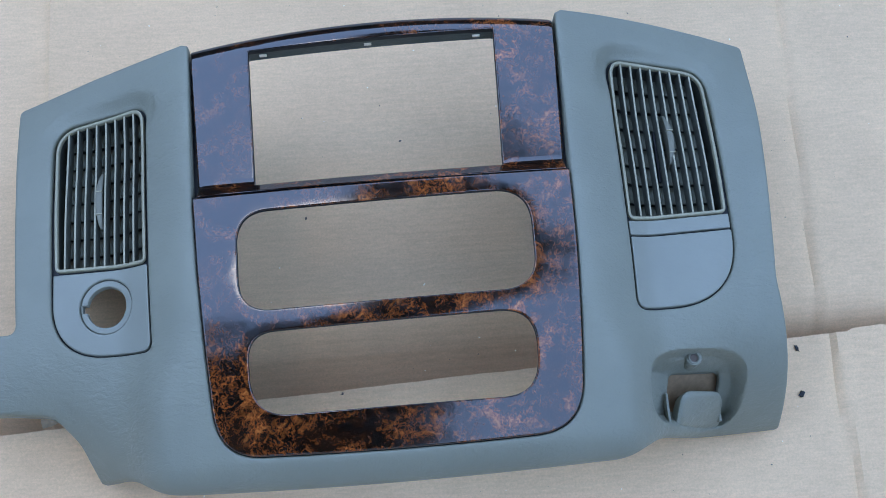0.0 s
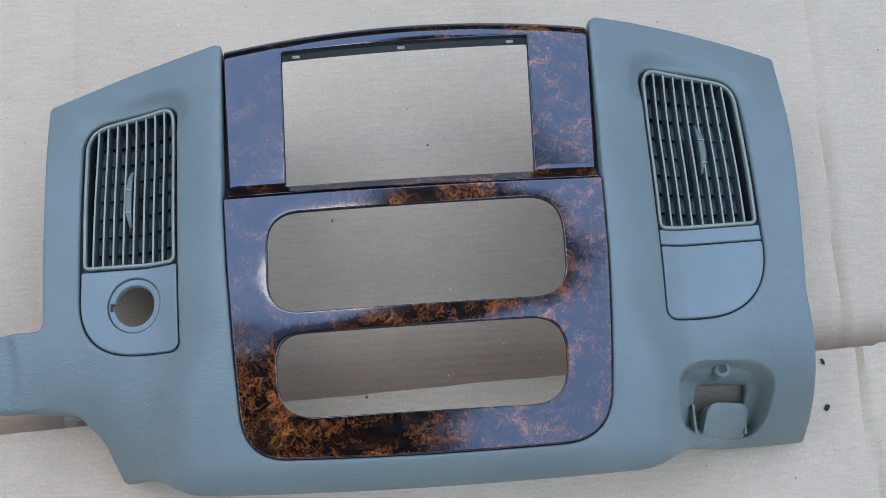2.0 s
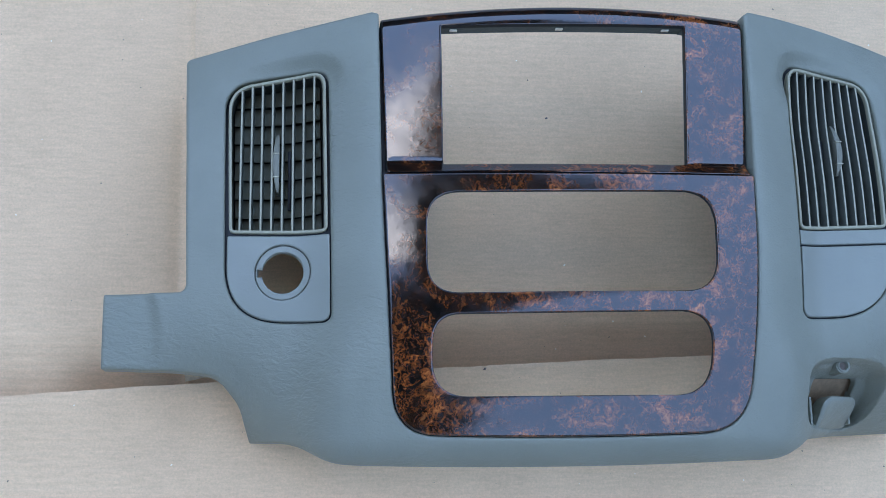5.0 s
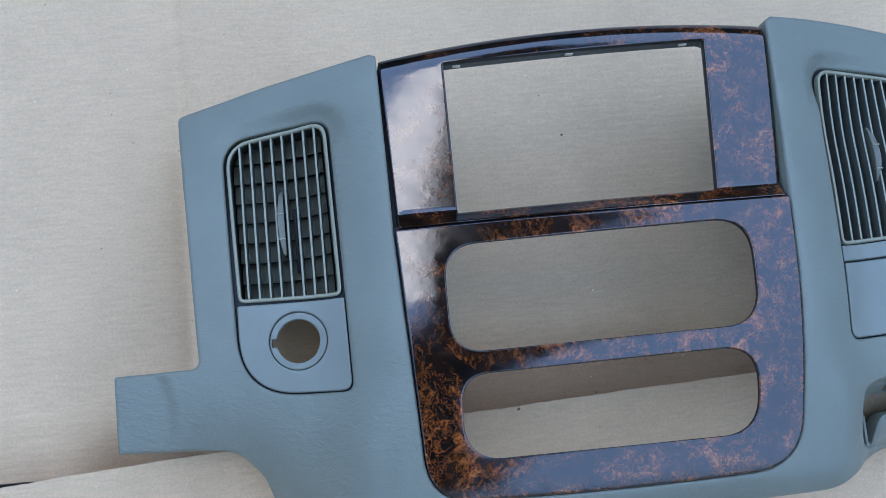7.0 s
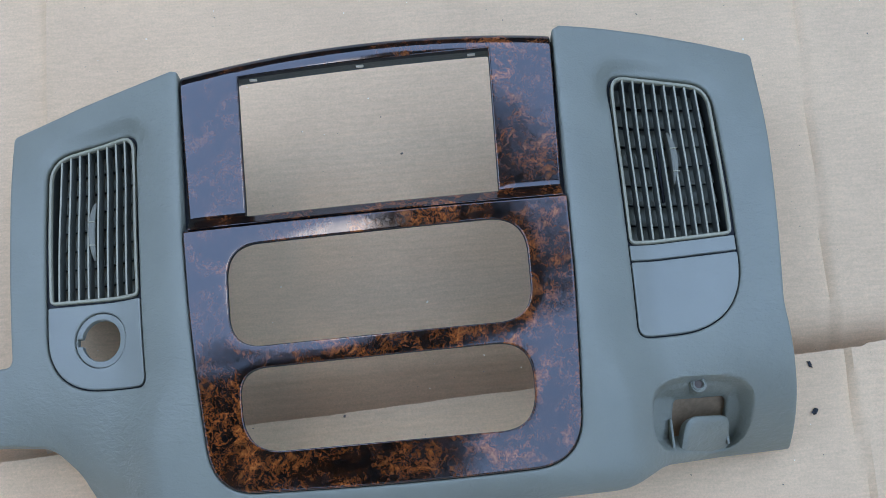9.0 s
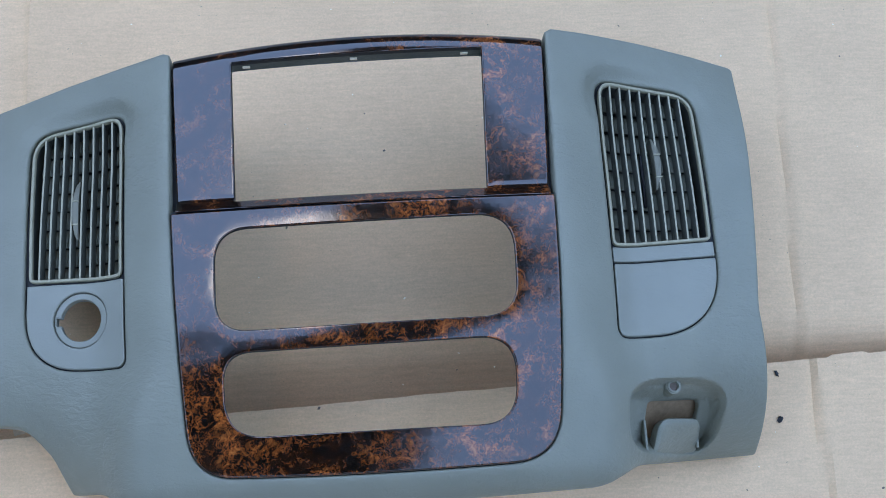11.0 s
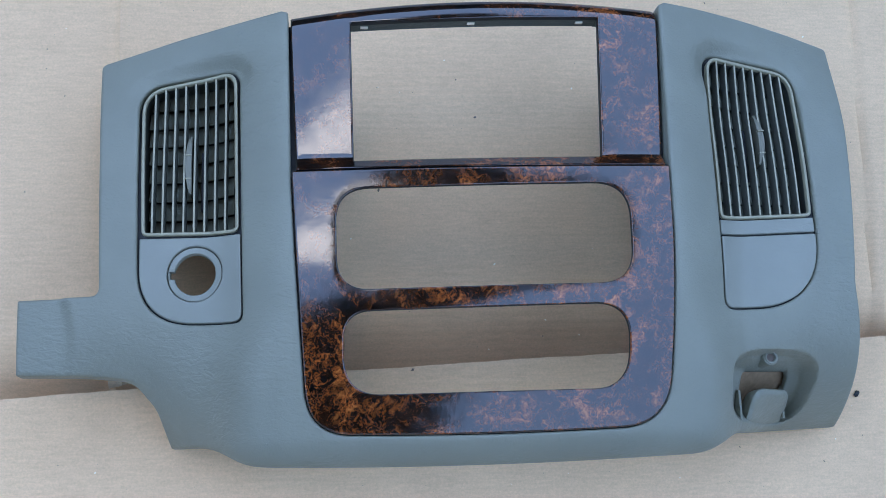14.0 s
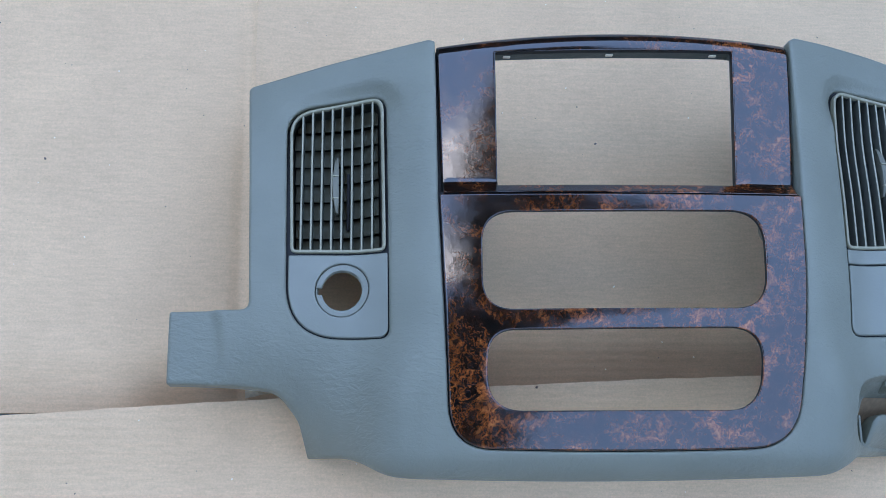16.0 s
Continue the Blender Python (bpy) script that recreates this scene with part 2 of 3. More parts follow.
def sheet(outer, holes, top, thick=0.003, edge=0.0015, grid=0.005, skirts=None, fine=(), wall=0.0022):
    """A moulded sheet: its outline and holes, a height function, rounded edges and a turned-down rim."""
    loops = [outer] + list(holes)
    rims = skirts or [thick] * len(loops)

    def within(P):
        ok = inside(P, outer)
        for q in holes:
            ok &= ~inside(P, q)
        return ok

    def near(P):
        return np.min([gap_to(P, q) for q in loops], 0)

    pts = [np.concatenate(loops)]
    segs, at = [], 0
    for q in loops:
        n = len(q)
        segs += [(at + i, at + (i + 1) % n) for i in range(n)]
        at += n
    for f in (0.12, 0.4, 0.7, 1.0, 1.5, 2.2):
        for k, q in enumerate(loops):
            r = offset(q, edge * f * (1 if k == 0 else -1))
            r = r[within(r)]
            pts.append(r[near(r) > 0.85 * edge * f])
    areas = [(outer[:, 0].min(), outer[:, 0].max(), outer[:, 1].min(), outer[:, 1].max(), grid)] + list(fine)
    for k, (x0, x1, y0, y1, s) in enumerate(areas):
        gx, gy = np.meshgrid(np.arange(x0, x1, s), np.arange(y0, y1, s))
        gx = gx + (np.arange(gx.shape[0]) % 2)[:, None] * s * 0.5
        r = np.stack([gx.ravel(), gy.ravel()], 1)
        r = r[within(r)]
        r = r[near(r) > 2.2 * edge + 0.4 * s]
        if k == 0:
            for (u0, u1, v0, v1, _) in fine:
                r = r[~((r[:, 0] > u0) & (r[:, 0] < u1) & (r[:, 1] > v0) & (r[:, 1] < v1))]
        pts.append(r)
    P = np.concatenate(pts)
    vs, _, fs, *_ = delaunay_2d_cdt([Vector(p) for p in P], segs, [], 0, 1e-6)
    V = np.array([(v.x, v.y) for v in vs])
    F = np.array([f for f in fs if len(f) == 3])
    F = F[within(V[F].mean(1))]
    flip = np.cross(V[F[:, 1]] - V[F[:, 0]], V[F[:, 2]] - V[F[:, 0]]) < 0
    F[flip] = F[flip][:, ::-1]
    d = near(V)
    t = np.clip(edge - d, 0, edge)
    z = top(V[:, 0], V[:, 1]) - (edge - np.sqrt(np.maximum(edge * edge - t * t, 0)))
    n = len(V)
    verts = [(x, y, q) for (x, y), q in zip(V, z)] + [(x, y, q - thick) for (x, y), q in zip(V, z - 0)]
    faces = [tuple(f) for f in F] + [tuple(int(i) + n for i in f[::-1]) for f in F]
    count = {}
    for f in F:
        for i in range(3):
            a, b = int(f[i]), int(f[(i + 1) % 3])
            count[(a, b)] = 1
    rim = [(a, b) for (a, b) in count if (b, a) not in count]
    which = np.argmin([gap_to(V, q) for q in loops], 0)
    nxt = {a: b for a, b in rim}
    prv = {b: a for a, b in rim}
    low, inn, lin = {}, {}, {}
    for a in nxt:
        b, c = nxt[a], prv.get(a, a)
        tan = V[b] - V[c]
        tan /= max(np.linalg.norm(tan), 1e-9)
        nor = np.array([-tan[1], tan[0]]) * wall
        depth = rims[which[a]]
        depth = depth(*V[a]) if callable(depth) else depth
        zl = max(z[a] - depth, 0.0006)
        low[a] = len(verts)
        verts.append((V[a][0], V[a][1], zl))
        inn[a] = len(verts)
        verts.append((V[a][0] + nor[0], V[a][1] + nor[1], zl))
        lin[a] = len(verts)
        verts.append((V[a][0] + nor[0], V[a][1] + nor[1], max(z[a] - thick * 0.9, 0.0008)))
    for a, b in rim:
        if b in low and a in low:
            faces += [(a, low[a], low[b], b), (low[a], inn[a], inn[b], low[b]), (inn[a], lin[a], lin[b], inn[b])]
    me = bpy.data.meshes.new("sheet")
    me.from_pydata(verts, [], faces)
    me.validate()
    return me


def finish(me, mat, smooth=True):
    me.materials.clear()
    me.materials.append(mat)
    bm = bmesh.new()
    bm.from_mesh(me)
    for f in bm.faces:
        f.smooth = smooth
    if smooth:
        for e in bm.edges:
            if len(e.link_faces) == 2 and e.calc_face_angle(0) > radians(38):
                e.smooth = False
    bm.to_mesh(me)
    bm.free()
    return me


def part(name, me, mat, parent=None, label="", smooth=True):
    """Links a mesh, or a bmesh, as one object under a thing or a part."""
    if isinstance(me, bmesh.types.BMesh):
        bm, me = me, bpy.data.meshes.new(name)
        bmesh.ops.recalc_face_normals(bm, faces=bm.faces)
        bm.to_mesh(me)
        bm.free()
    finish(me, mat, smooth)
    me.name = name
    ob = new(name, me)
    ob.parent = parent
    if label:
        tagged(ob, label)
    return ob


def tube_box(sections):
    """A closed bar through rectangular sections, each four points."""
    bm = bmesh.new()
    rows = [[bm.verts.new(p) for p in s] for s in sections]
    k = len(rows[0])
    for a, b in zip(rows, rows[1:]):
        for i in range(k):
            bm.faces.new((a[i], a[(i + 1) % k], b[(i + 1) % k], b[i]))
    bm.faces.new(rows[0][::-1])
    bm.faces.new(rows[-1])
    return bm


def rounded_block(x0, x1, y0, y1, z0, z1, r=0.003, seg=3):
    bm = bmesh.new()
    bmesh.ops.create_cube(bm, size=1)
    for v in bm.verts:
        v.co = Vector((x0 if v.co.x < 0 else x1, y0 if v.co.y < 0 else y1, z0 if v.co.z < 0 else z1))
    bmesh.ops.bevel(bm, geom=bm.edges[:], offset=r, segments=seg, profile=0.5, affect="EDGES")
    return bm


# ---- ground and cardboard ----
GROUND = -0.076
bm = bmesh.new()
bmesh.ops.create_grid(bm, x_segments=40, y_segments=40, size=60)
for v in bm.verts:
    v.co.z = GROUND
ground = tagged(part("ground", bm, CONCRETE), "grey concrete yard under the flattened cardboard", "ground", kind="structure")


def wall(name, x0, x1, y0, y1, high, label, mat):
    bm = bmesh.new()
    bmesh.ops.create_cube(bm, size=1)
    for v in bm.verts:
        v.co = Vector((x0 if v.co.x < 0 else x1, y0 if v.co.y < 0 else y1, GROUND if v.co.z < 0 else high))
    bmesh.ops.bevel(bm, geom=bm.edges[:], offset=0.01, segments=2, affect="EDGES")
    return tagged(part(name, bm, mat, smooth=False), label, "wall", kind="structure")


# unseen walls: a dark one for reflections, pale ones to bounce fill light
wall("wall_north", -4.2, 4.2, 3.2, 3.35, 2.6, "unseen dark wall, added for the trim's reflections", DARK_WALL)
wall("wall_east", 4.2, 4.35, -3.2, 3.35, 2.6, "unseen pale wall, added to bounce fill light", FILL_WALL)
wall("wall_west", -4.35, -4.2, -3.2, 3.35, 2.6, "unseen pale wall, added to bounce fill light", FILL_WALL)
wall("wall_far_south", -4.35, 4.35, -3.35, -3.2, 2.6, "unseen pale wall, added to bounce fill light", FILL_WALL)



# ---- unseen tree, added as the dark shape mirrored in the glossy trim ----
def limb_mesh(points, r0, r1, sides=9):
    """A tapered, slightly crooked limb through the given points."""
    rng = random.Random(len(points) * 7 + int(r0 * 1000))
    bm = bmesh.new()
    rows, n = [], (len(points) - 1) * 6
    for i in range(n + 1):
        f = i / n * (len(points) - 1)
        k = min(int(f), len(points) - 2)
        c = Vector(points[k]).lerp(Vector(points[k + 1]), f - k)
        along = (Vector(points[k + 1]) - Vector(points[k])).normalized()
        u = along.orthogonal().normalized()
        w = along.cross(u)
        r = r0 + (r1 - r0) * i / n
        c = c + Vector((rng.uniform(-1, 1), rng.uniform(-1, 1), 0)) * r * 0.25
        rows.append([bm.verts.new(c + (u * math.cos(a) + w * math.sin(a)) * r * rng.uniform(0.9, 1.12)) for a in (2 * math.pi * j / sides for j in range(sides))])
    for a, b in zip(rows, rows[1:]):
        for i in range(sides):
            bm.faces.new((a[i], a[(i + 1) % sides], b[(i + 1) % sides], b[i]))
    bm.faces.new(rows[0][::-1])
    bm.faces.new(rows[-1])
    return bm


TRUNK = [(-0.95, -1.75, -0.10), (-0.92, -1.72, 0.8), (-0.86, -1.64, 1.7), (-0.74, -1.45, 2.5)]
BOUGHS = [[TRUNK[-1], (-0.45, -1.05, 2.85), (-0.05, -0.45, 3.0), (0.08, 0.25, 3.0), (0.05, 1.05, 2.95)],
          [TRUNK[-1], (-1.05, -1.05, 2.75), (-1.5, -0.85, 2.85), (-1.9, -0.75, 2.9)],
          [(0.0, -0.15, 3.0), (0.3, 0.15, 3.0), (0.5, 0.45, 2.98), (0.6, 0.7, 2.95)],
          [TRUNK[-1], (-0.55, -1.45, 2.9), (-0.2, -1.35, 3.1), (-0.02, -1.2, 3.15)]]
TWIGS = [((-0.45, -1.05, 2.85), 0.45), ((-0.17, -0.62, 2.97), 0.42), ((-0.02, -0.25, 3.0), 0.40), ((0.05, 0.1, 3.0), 0.40), ((0.06, 0.45, 2.98), 0.40),
         ((0.04, 0.80, 2.97), 0.38), ((0.03, 1.05, 2.95), 0.30)]
THIN = [((0.46, 0.02, 3.0), 0.26), ((0.52, 0.32, 3.0), 0.28), ((0.48, 0.66, 2.95), 0.27), ((0.66, 0.55, 2.95), 0.20), ((-1.0, -0.52, 2.8), 0.32), ((-0.62, -0.62, 2.85), 0.24)]
rng = random.Random(5)
for i in range(5):
    for j in range(5):
        TWIGS.append(((-0.28 - 0.41 * i + rng.uniform(-0.06, 0.06), -1.0 - 0.44 * j + rng.uniform(-0.08, 0.08), 2.78 + rng.uniform(-0.1, 0.15)), rng.uniform(0.32, 0.40)))
tree = tagged(new("tree"), "unseen leafy dark green tree, added as a dark shape for the trim's reflections", "tree")
part("trunk", limb_mesh(TRUNK, 0.11, 0.07), BARK, tree)
for line in BOUGHS:
    part("limb", limb_mesh(line, 0.055 if line[0] == TRUNK[-1] else 0.018, 0.012), BARK, tree)
rng = random.Random(23)
verts, faces = [], []
for k, (c, reach) in enumerate(TWIGS + THIN):
    for _ in range(int((7000 if k < len(TWIGS) else 1500) * reach * reach)):
        a, q = rng.uniform(0, 2 * math.pi), reach * rng.random() ** 0.5
        p = Vector(c) + Vector((q * math.cos(a), q * math.sin(a), rng.gauss(0, 0.10)))
        long, wide = rng.uniform(0.035, 0.06), rng.uniform(0.016, 0.026)
        turn = Euler((rng.gauss(0, 0.6), rng.gauss(0, 0.6), rng.uniform(0, 6.3))).to_matrix()
        at = len(verts)
        verts += [p + turn @ Vector(v) for v in ((-long, 0, 0), (-0.3 * long, -wide, 0.004), (0.4 * long, -0.8 * wide, 0.004), (long, 0, -0.006), (0.4 * long, 0.8 * wide, 0.004), (-0.3 * long, wide, 0.004))]
        faces.append(tuple(range(at, at + 6)))
crown_mesh = bpy.data.meshes.new("crown")
crown_mesh.from_pydata(verts, [], faces)
tagged(part("crown", crown_mesh, LEAF, tree, "dense small dark green leaves of the added tree"), kind="stuff")

def flap_edge(x):
    wob = 0.0003 * np.sin(x * 31) + 0.00015 * np.sin(x * 173 + 1) + 0.00016 * np.sin(x * 517 + 2) + 0.00018 * np.sin(x * 1301)
    return -0.0216 + 0.043 * x - 0.021 * np.maximum(0, -x - 0.12) + wob + 0.0022 * ss(0.386, 0.388, x) * (x < 0.42)


def droop(x):
    return 0.0665 * float(ss(0.54, 0.72, abs(x)))


def back_level(x, y):
    return -0.0030 - max((0.046 - 0.010 * float(ss(-0.20, -0.30, x)) - 0.022 * float(ss(-0.33, -0.40, x))) * float(ss(0.050 - 0.042 * float(ss(-0.22, -0.32, x)) - 0.015 * float(ss(0.2, 0.3, x)), -0.050, y)), droop(x), 0.0665 * float(ss(0.44, 0.62, y)))


def flap_level(x, y):
    return 0.0040 + 0.007 * float(ss(-0.060, 0.0, y - float(flap_edge(x)))) - max(0.006 * float(ss(-0.05, -0.2, y)), 1.09 * droop(x), 0.0725 * float(ss(-0.38, -0.60, y)))


def card_sheet(y_low, y_high, level, folds, x0=-0.72, x1=0.72, nx=280, ny=90, seed=0.0, thick=0.0045):
    xs = np.linspace(x0, x1, nx)
    v, f = [], []
    for i, x in enumerate(xs):
        lo, hi = y_low(x), y_high(x)
        for j in range(ny):
            s = j / (ny - 1)
            y = lo + (hi - lo) * s
            z = level(x, y) + 0.0011 * math.sin(5.1 * x + 3 * y + seed) + 0.0007 * math.sin(13 * x - 9 * y + seed)
            for c, lean, dep in folds:
                q = x - c - lean * y
                z -= dep * math.exp(-(q / 0.0035) ** 2)
                z += 0.6 * dep * math.exp(-((q - 0.008) / 0.005) ** 2)
            v.append((x, y, z))
    n = nx * ny
    for i in range(nx - 1):
        for j in range(ny - 1):
            a = i * ny + j
            f.append((a, a + ny, a + ny + 1, a + 1))
    rim = [i * ny for i in range(nx)] + [(nx - 1) * ny + j for j in range(1, ny)] + [i * ny + ny - 1 for i in range(nx - 2, -1, -1)] + [j for j in range(ny - 2, 0, -1)]
    base = len(v)
    for a in rim:
        v.append((v[a][0], v[a][1], v[a][2] - thick))
    for k in range(len(rim)):
        k2 = (k + 1) % len(rim)
        f.append((rim[k], base + k, base + k2, rim[k2]))
    f.append(tuple(base + k for k in range(len(rim)))[::-1])
    me = bpy.data.meshes.new("card")
    me.from_pydata(v, [], f)
    return me


back_sheet = part("cardboard_sheet", card_sheet(lambda x: -0.0455 - 0.012 * float(ss(-0.43, -0.36, x)) - 0.02 * float(ss(-0.3, 0.0, x)), lambda x: 0.62,
                                                 back_level, [(-0.294, 0.0, 0.0034), (0.366, 0.045, 0.0024)]), CARD)
tagged(back_sheet, "large flattened grey-brown cardboard sheet with folds", "cardboard")
front_sheet = part("cardboard_sheet", card_sheet(lambda x: -0.60, flap_edge, flap_level, [(-0.272, 0.0, 0.0012), (0.367, -0.05, 0.003)], seed=2.0), CARD)
front_sheet.data.materials.append(TORN)
for f in front_sheet.data.polygons:
    if abs(f.normal.z) < 0.3:
        f.material_index = 1
tagged(front_sheet, "cardboard flap with a torn edge, overlapping the sheet", "cardboard")

# ---- the dashboard panel ----
VENT_L = [(-0.2490, 0.0639, 0.0065), (-0.1748, 0.0609, 0.0065), (-0.1768, 0.1888, 0.013), (-0.2522, 0.1826, 0.022)]
VENT_R = [(0.1805, 0.0658, 0.0065), (0.2618, 0.0714, 0.0065), (0.2632, 0.1950, 0.020), (0.1812, 0.2000, 0.014)]
LOWER = [(-0.1365, 0.0995, 0.001), (0.1365, 0.1005, 0.001), (0.1357, 0.05, 0.1), (0.1336, -0.01, 0.1), (0.1306, -0.0838, 0.053), (0.0, -0.0882, 4.0),
         (-0.1270, -0.0835, 0.050), (-0.1312, -0.01, 0.1), (-0.1345, 0.05, 0.1)]
BODY = [(-0.1392, 0.2258, 0.002), (-0.1440, 0.2276, 0.003), (-0.180, 0.2240, 0.3), (-0.222, 0.2195, 0.3), (-0.2852, 0.2100, 0.005), (-0.2815, 0.13, 0.2), (-0.2785, 0.0222, 0.007),
        (-0.3402, 0.0228, 0.002), (-0.3418, -0.0318, 0.002), (-0.286, -0.0342, 0.03), (-0.257, -0.0374, 0.025), (-0.2405, -0.058, 0.03), (-0.2335, -0.0850, 0.0015),
        (-0.200, -0.0877, 0.05), (-0.172, -0.1035, 0.05), (-0.150, -0.1052, 0.05), (0.0, -0.1095, 4.0), (0.166, -0.1045, 0.05), (0.196, -0.0895, 0.05), (0.25, -0.0848, 0.1),
        (0.3100, -0.0826, 0.0015), (0.3005, -0.028, 0.05), (0.2930, 0.02, 0.06), (0.2965, 0.067, 0.2), (0.3015, 0.135, 0.3), (0.3078, 0.2280, 0.005), (0.268, 0.2322, 0.5), (0.221, 0.2352, 0.5),
        (0.175, 0.2360, 0.5), (0.1465, 0.2350, 0.003), (0.1412, 0.2315, 0.002), (0.1378, 0.101, 0.002), (0.1371, 0.05, 0.1), (0.1350, -0.01, 0.1), (0.1315, -0.0846, 0.054), (0.0, -0.0890, 4.0),
        (-0.1280, -0.0843, 0.051), (-0.1326, -0.01, 0.1), (-0.1359, 0.05, 0.1), (-0.1380, 0.100, 0.002)]
WELL_L = [(-0.2500, 0.0000, 0.043), (-0.1728, -0.0040, 0.007), (-0.1757, 0.1900, 0.0135), (-0.2532, 0.1838, 0.0225)]
WELL_R = [(0.1802, -0.0012, 0.009), (0.2634, 0.0030, 0.056), (0.2643, 0.1961, 0.0205), (0.1801, 0.2012, 0.0145)]
CUP_C, CUP_A, CUP_B = (0.2280, -0.0562), 0.0425, 0.0276
vent_loop_l, vent_loop_r = fillet(VENT_L), fillet(VENT_R)


def cup_depth(x, y):
    u = (np.abs(x - CUP_C[0]) / CUP_A) ** 3.0 + (np.abs(y - CUP_C[1]) / CUP_B) ** 3.0
    return 0.027 * (0.52 + 0.48 * ss(-0.033, -0.042, y)) * (1 - ss(0.66, 1.03, u)) * ss(-0.083, -0.068, y)


def shell_top(x, y):
    z = crown(x, y)
    P = np.stack([x, y], 1)
    for q, side in ((vent_loop_l, -1), (vent_loop_r, 1)):
        d = gap_to(P, q)
        z = z - (0.0034 + 0.0050 * (1 - ss(0.18, 0.245, np.abs(x)))) * (1 - ss(0.003, 0.0145, d)) * ss(0.160, 0.190, y) * (x * side > 0)
    z = z - cup_depth(x, y)
    bow = 0.007 * (1 - np.clip((y + 0.006) / 0.028, -1, 1) ** 2)
    z = z - 0.0045 * ss(0.302 - bow, 0.311 - bow, -x)
    return z


bezel = tagged(new("dashboard_bezel"), "grey-blue plastic dashboard bezel with burl wood trim on cardboard", "dashboard panel")

CUP_HOLE = [(0.2070, -0.0680, 0.003), (0.2545, -0.0650, 0.003), (0.2545, -0.0400, 0.005), (0.2100, -0.0412, 0.006)]
part("shell", sheet(fillet(BODY, 0.0025), [fillet(WELL_L, 0.0025), fillet(WELL_R, 0.0025), fillet(CUP_HOLE, 0.002)], shell_top, 0.003, 0.0028, 0.0045,
                    skirts=[lambda x, y: 0.0055 + 0.008 * float(ss(-0.17, -0.23, x)) + 0.085 * max(float(ss(0.035, 0.10, y)), float(ss(0.285, 0.293, x) * ss(-0.075, -0.06, y))), 0.010, 0.010, 0.006],
                    fine=[(0.183, 0.275, -0.088, -0.026, 0.0011), (-0.262, -0.168, 0.175, 0.212, 0.003), (0.172, 0.275, 0.18, 0.222, 0.003), (-0.312, -0.290, -0.03, 0.02, 0.0025)]),
     GREY, bezel, "grey-blue grained plastic shell")

# burl trim: lower face with two slots
HOLE_1 = fillet([(-0.1062, 0.0862, 0.024), (0.1055, 0.0885, 0.026), (0.1050, 0.0152, 0.025), (-0.1060, 0.0136, 0.023)], 0.0025)
HOLE_2 = fillet([(-0.1020, -0.0015, 0.020), (0.1016, 0.0008, 0.025), (0.1013, -0.0584, 0.026), (-0.1020, -0.0584, 0.027)], 0.0025)


def lower_top(x, y):
    P = np.stack([x, y], 1)
    d = np.minimum(gap_to(P, HOLE_1), gap_to(P, HOLE_2))
    return crown(x, y) + 0.0012 - 0.0002 * (1 - ss(0.0, 0.006, d))


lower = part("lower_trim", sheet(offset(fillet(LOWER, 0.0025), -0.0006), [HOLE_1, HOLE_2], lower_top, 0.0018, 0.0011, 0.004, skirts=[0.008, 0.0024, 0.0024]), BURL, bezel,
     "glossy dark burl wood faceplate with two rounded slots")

# burl trim: upper frame round the radio opening
ARCH = [(0.123, 0.2322), (0.079, 0.2335), (0.036, 0.2342), (-0.006, 0.2338), (-0.049, 0.2322), (-0.092, 0.2293)]
UPPER = [(-0.1342, 0.1012, 0.001), (0.1352, 0.1022, 0.001), (0.1392, 0.2292, 0.003)] + [(x, y, 2.0) for x, y in ARCH] + [(-0.1376, 0.2230, 0.003)]
RADIO = [(-0.0925, 0.1095, 0.001), (0.0900, 0.1112, 0.001), (0.0922, 0.2186, 0.001), (-0.0932, 0.2146, 0.001)]


def upper_top(x, y):
    z = crown(x, y) - (0.0015 + 0.0085 * (0.222 - y) / 0.11) * (1 - np.clip((0.1120 - y) / 0.0100, 0, 1))
    ytop = 0.2342 - 0.33 * (x - 0.03) ** 2
    r = 0.0135
    t = np.clip(r - np.maximum(ytop - y, 0), 0, r)
    return z - (r - np.sqrt(np.maximum(r * r - t * t, 0)))


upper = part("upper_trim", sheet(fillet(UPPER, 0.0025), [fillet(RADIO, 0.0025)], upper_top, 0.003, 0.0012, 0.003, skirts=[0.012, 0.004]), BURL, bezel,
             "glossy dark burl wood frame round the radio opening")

# the trims' moulded edges are bare black plastic
for ob in (lower, upper):
    ob.data.materials.append(BLACK)
    for f in ob.data.polygons:
        if f.normal.z < 0.30:
            f.material_index = 1

# liner of the radio opening with its clips
liner = fillet([(-0.0925 - 0.0005, 0.1090, 0.001), (0.0905, 0.1106, 0.001), (0.0927, 0.2194, 0.001), (-0.0938, 0.2154, 0.001)], 0.004)
bm = bmesh.new()
rings = []
for o, dz in ((0.0, 0.0), (0.0, 1.0), (-0.0022, 1.0), (-0.0022, 0.0)):
    q = offset(liner, o)
    zz = upper_top(liner[:, 0], np.minimum(liner[:, 1], 0.214)) - 0.0034 - dz * (0.0045 + 0.0100 * ss(-0.0025, -0.0005, liner[:, 1] - 0.2154 - 0.0215 * (liner[:, 0] + 0.0938)))
    rings.append([bm.verts.new((p[0], p[1], c)) for p, c in zip(q, zz)])
for a, b in zip(rings, rings[1:] + rings[:1]):
    for i in range(len(a)):
        j = (i + 1) % len(a)
        bm.faces.new((a[i], a[j], b[j], b[i]))
part("opening_liner", bm, LINER, bezel, "dark grey plastic wall of the radio opening", smooth=False)
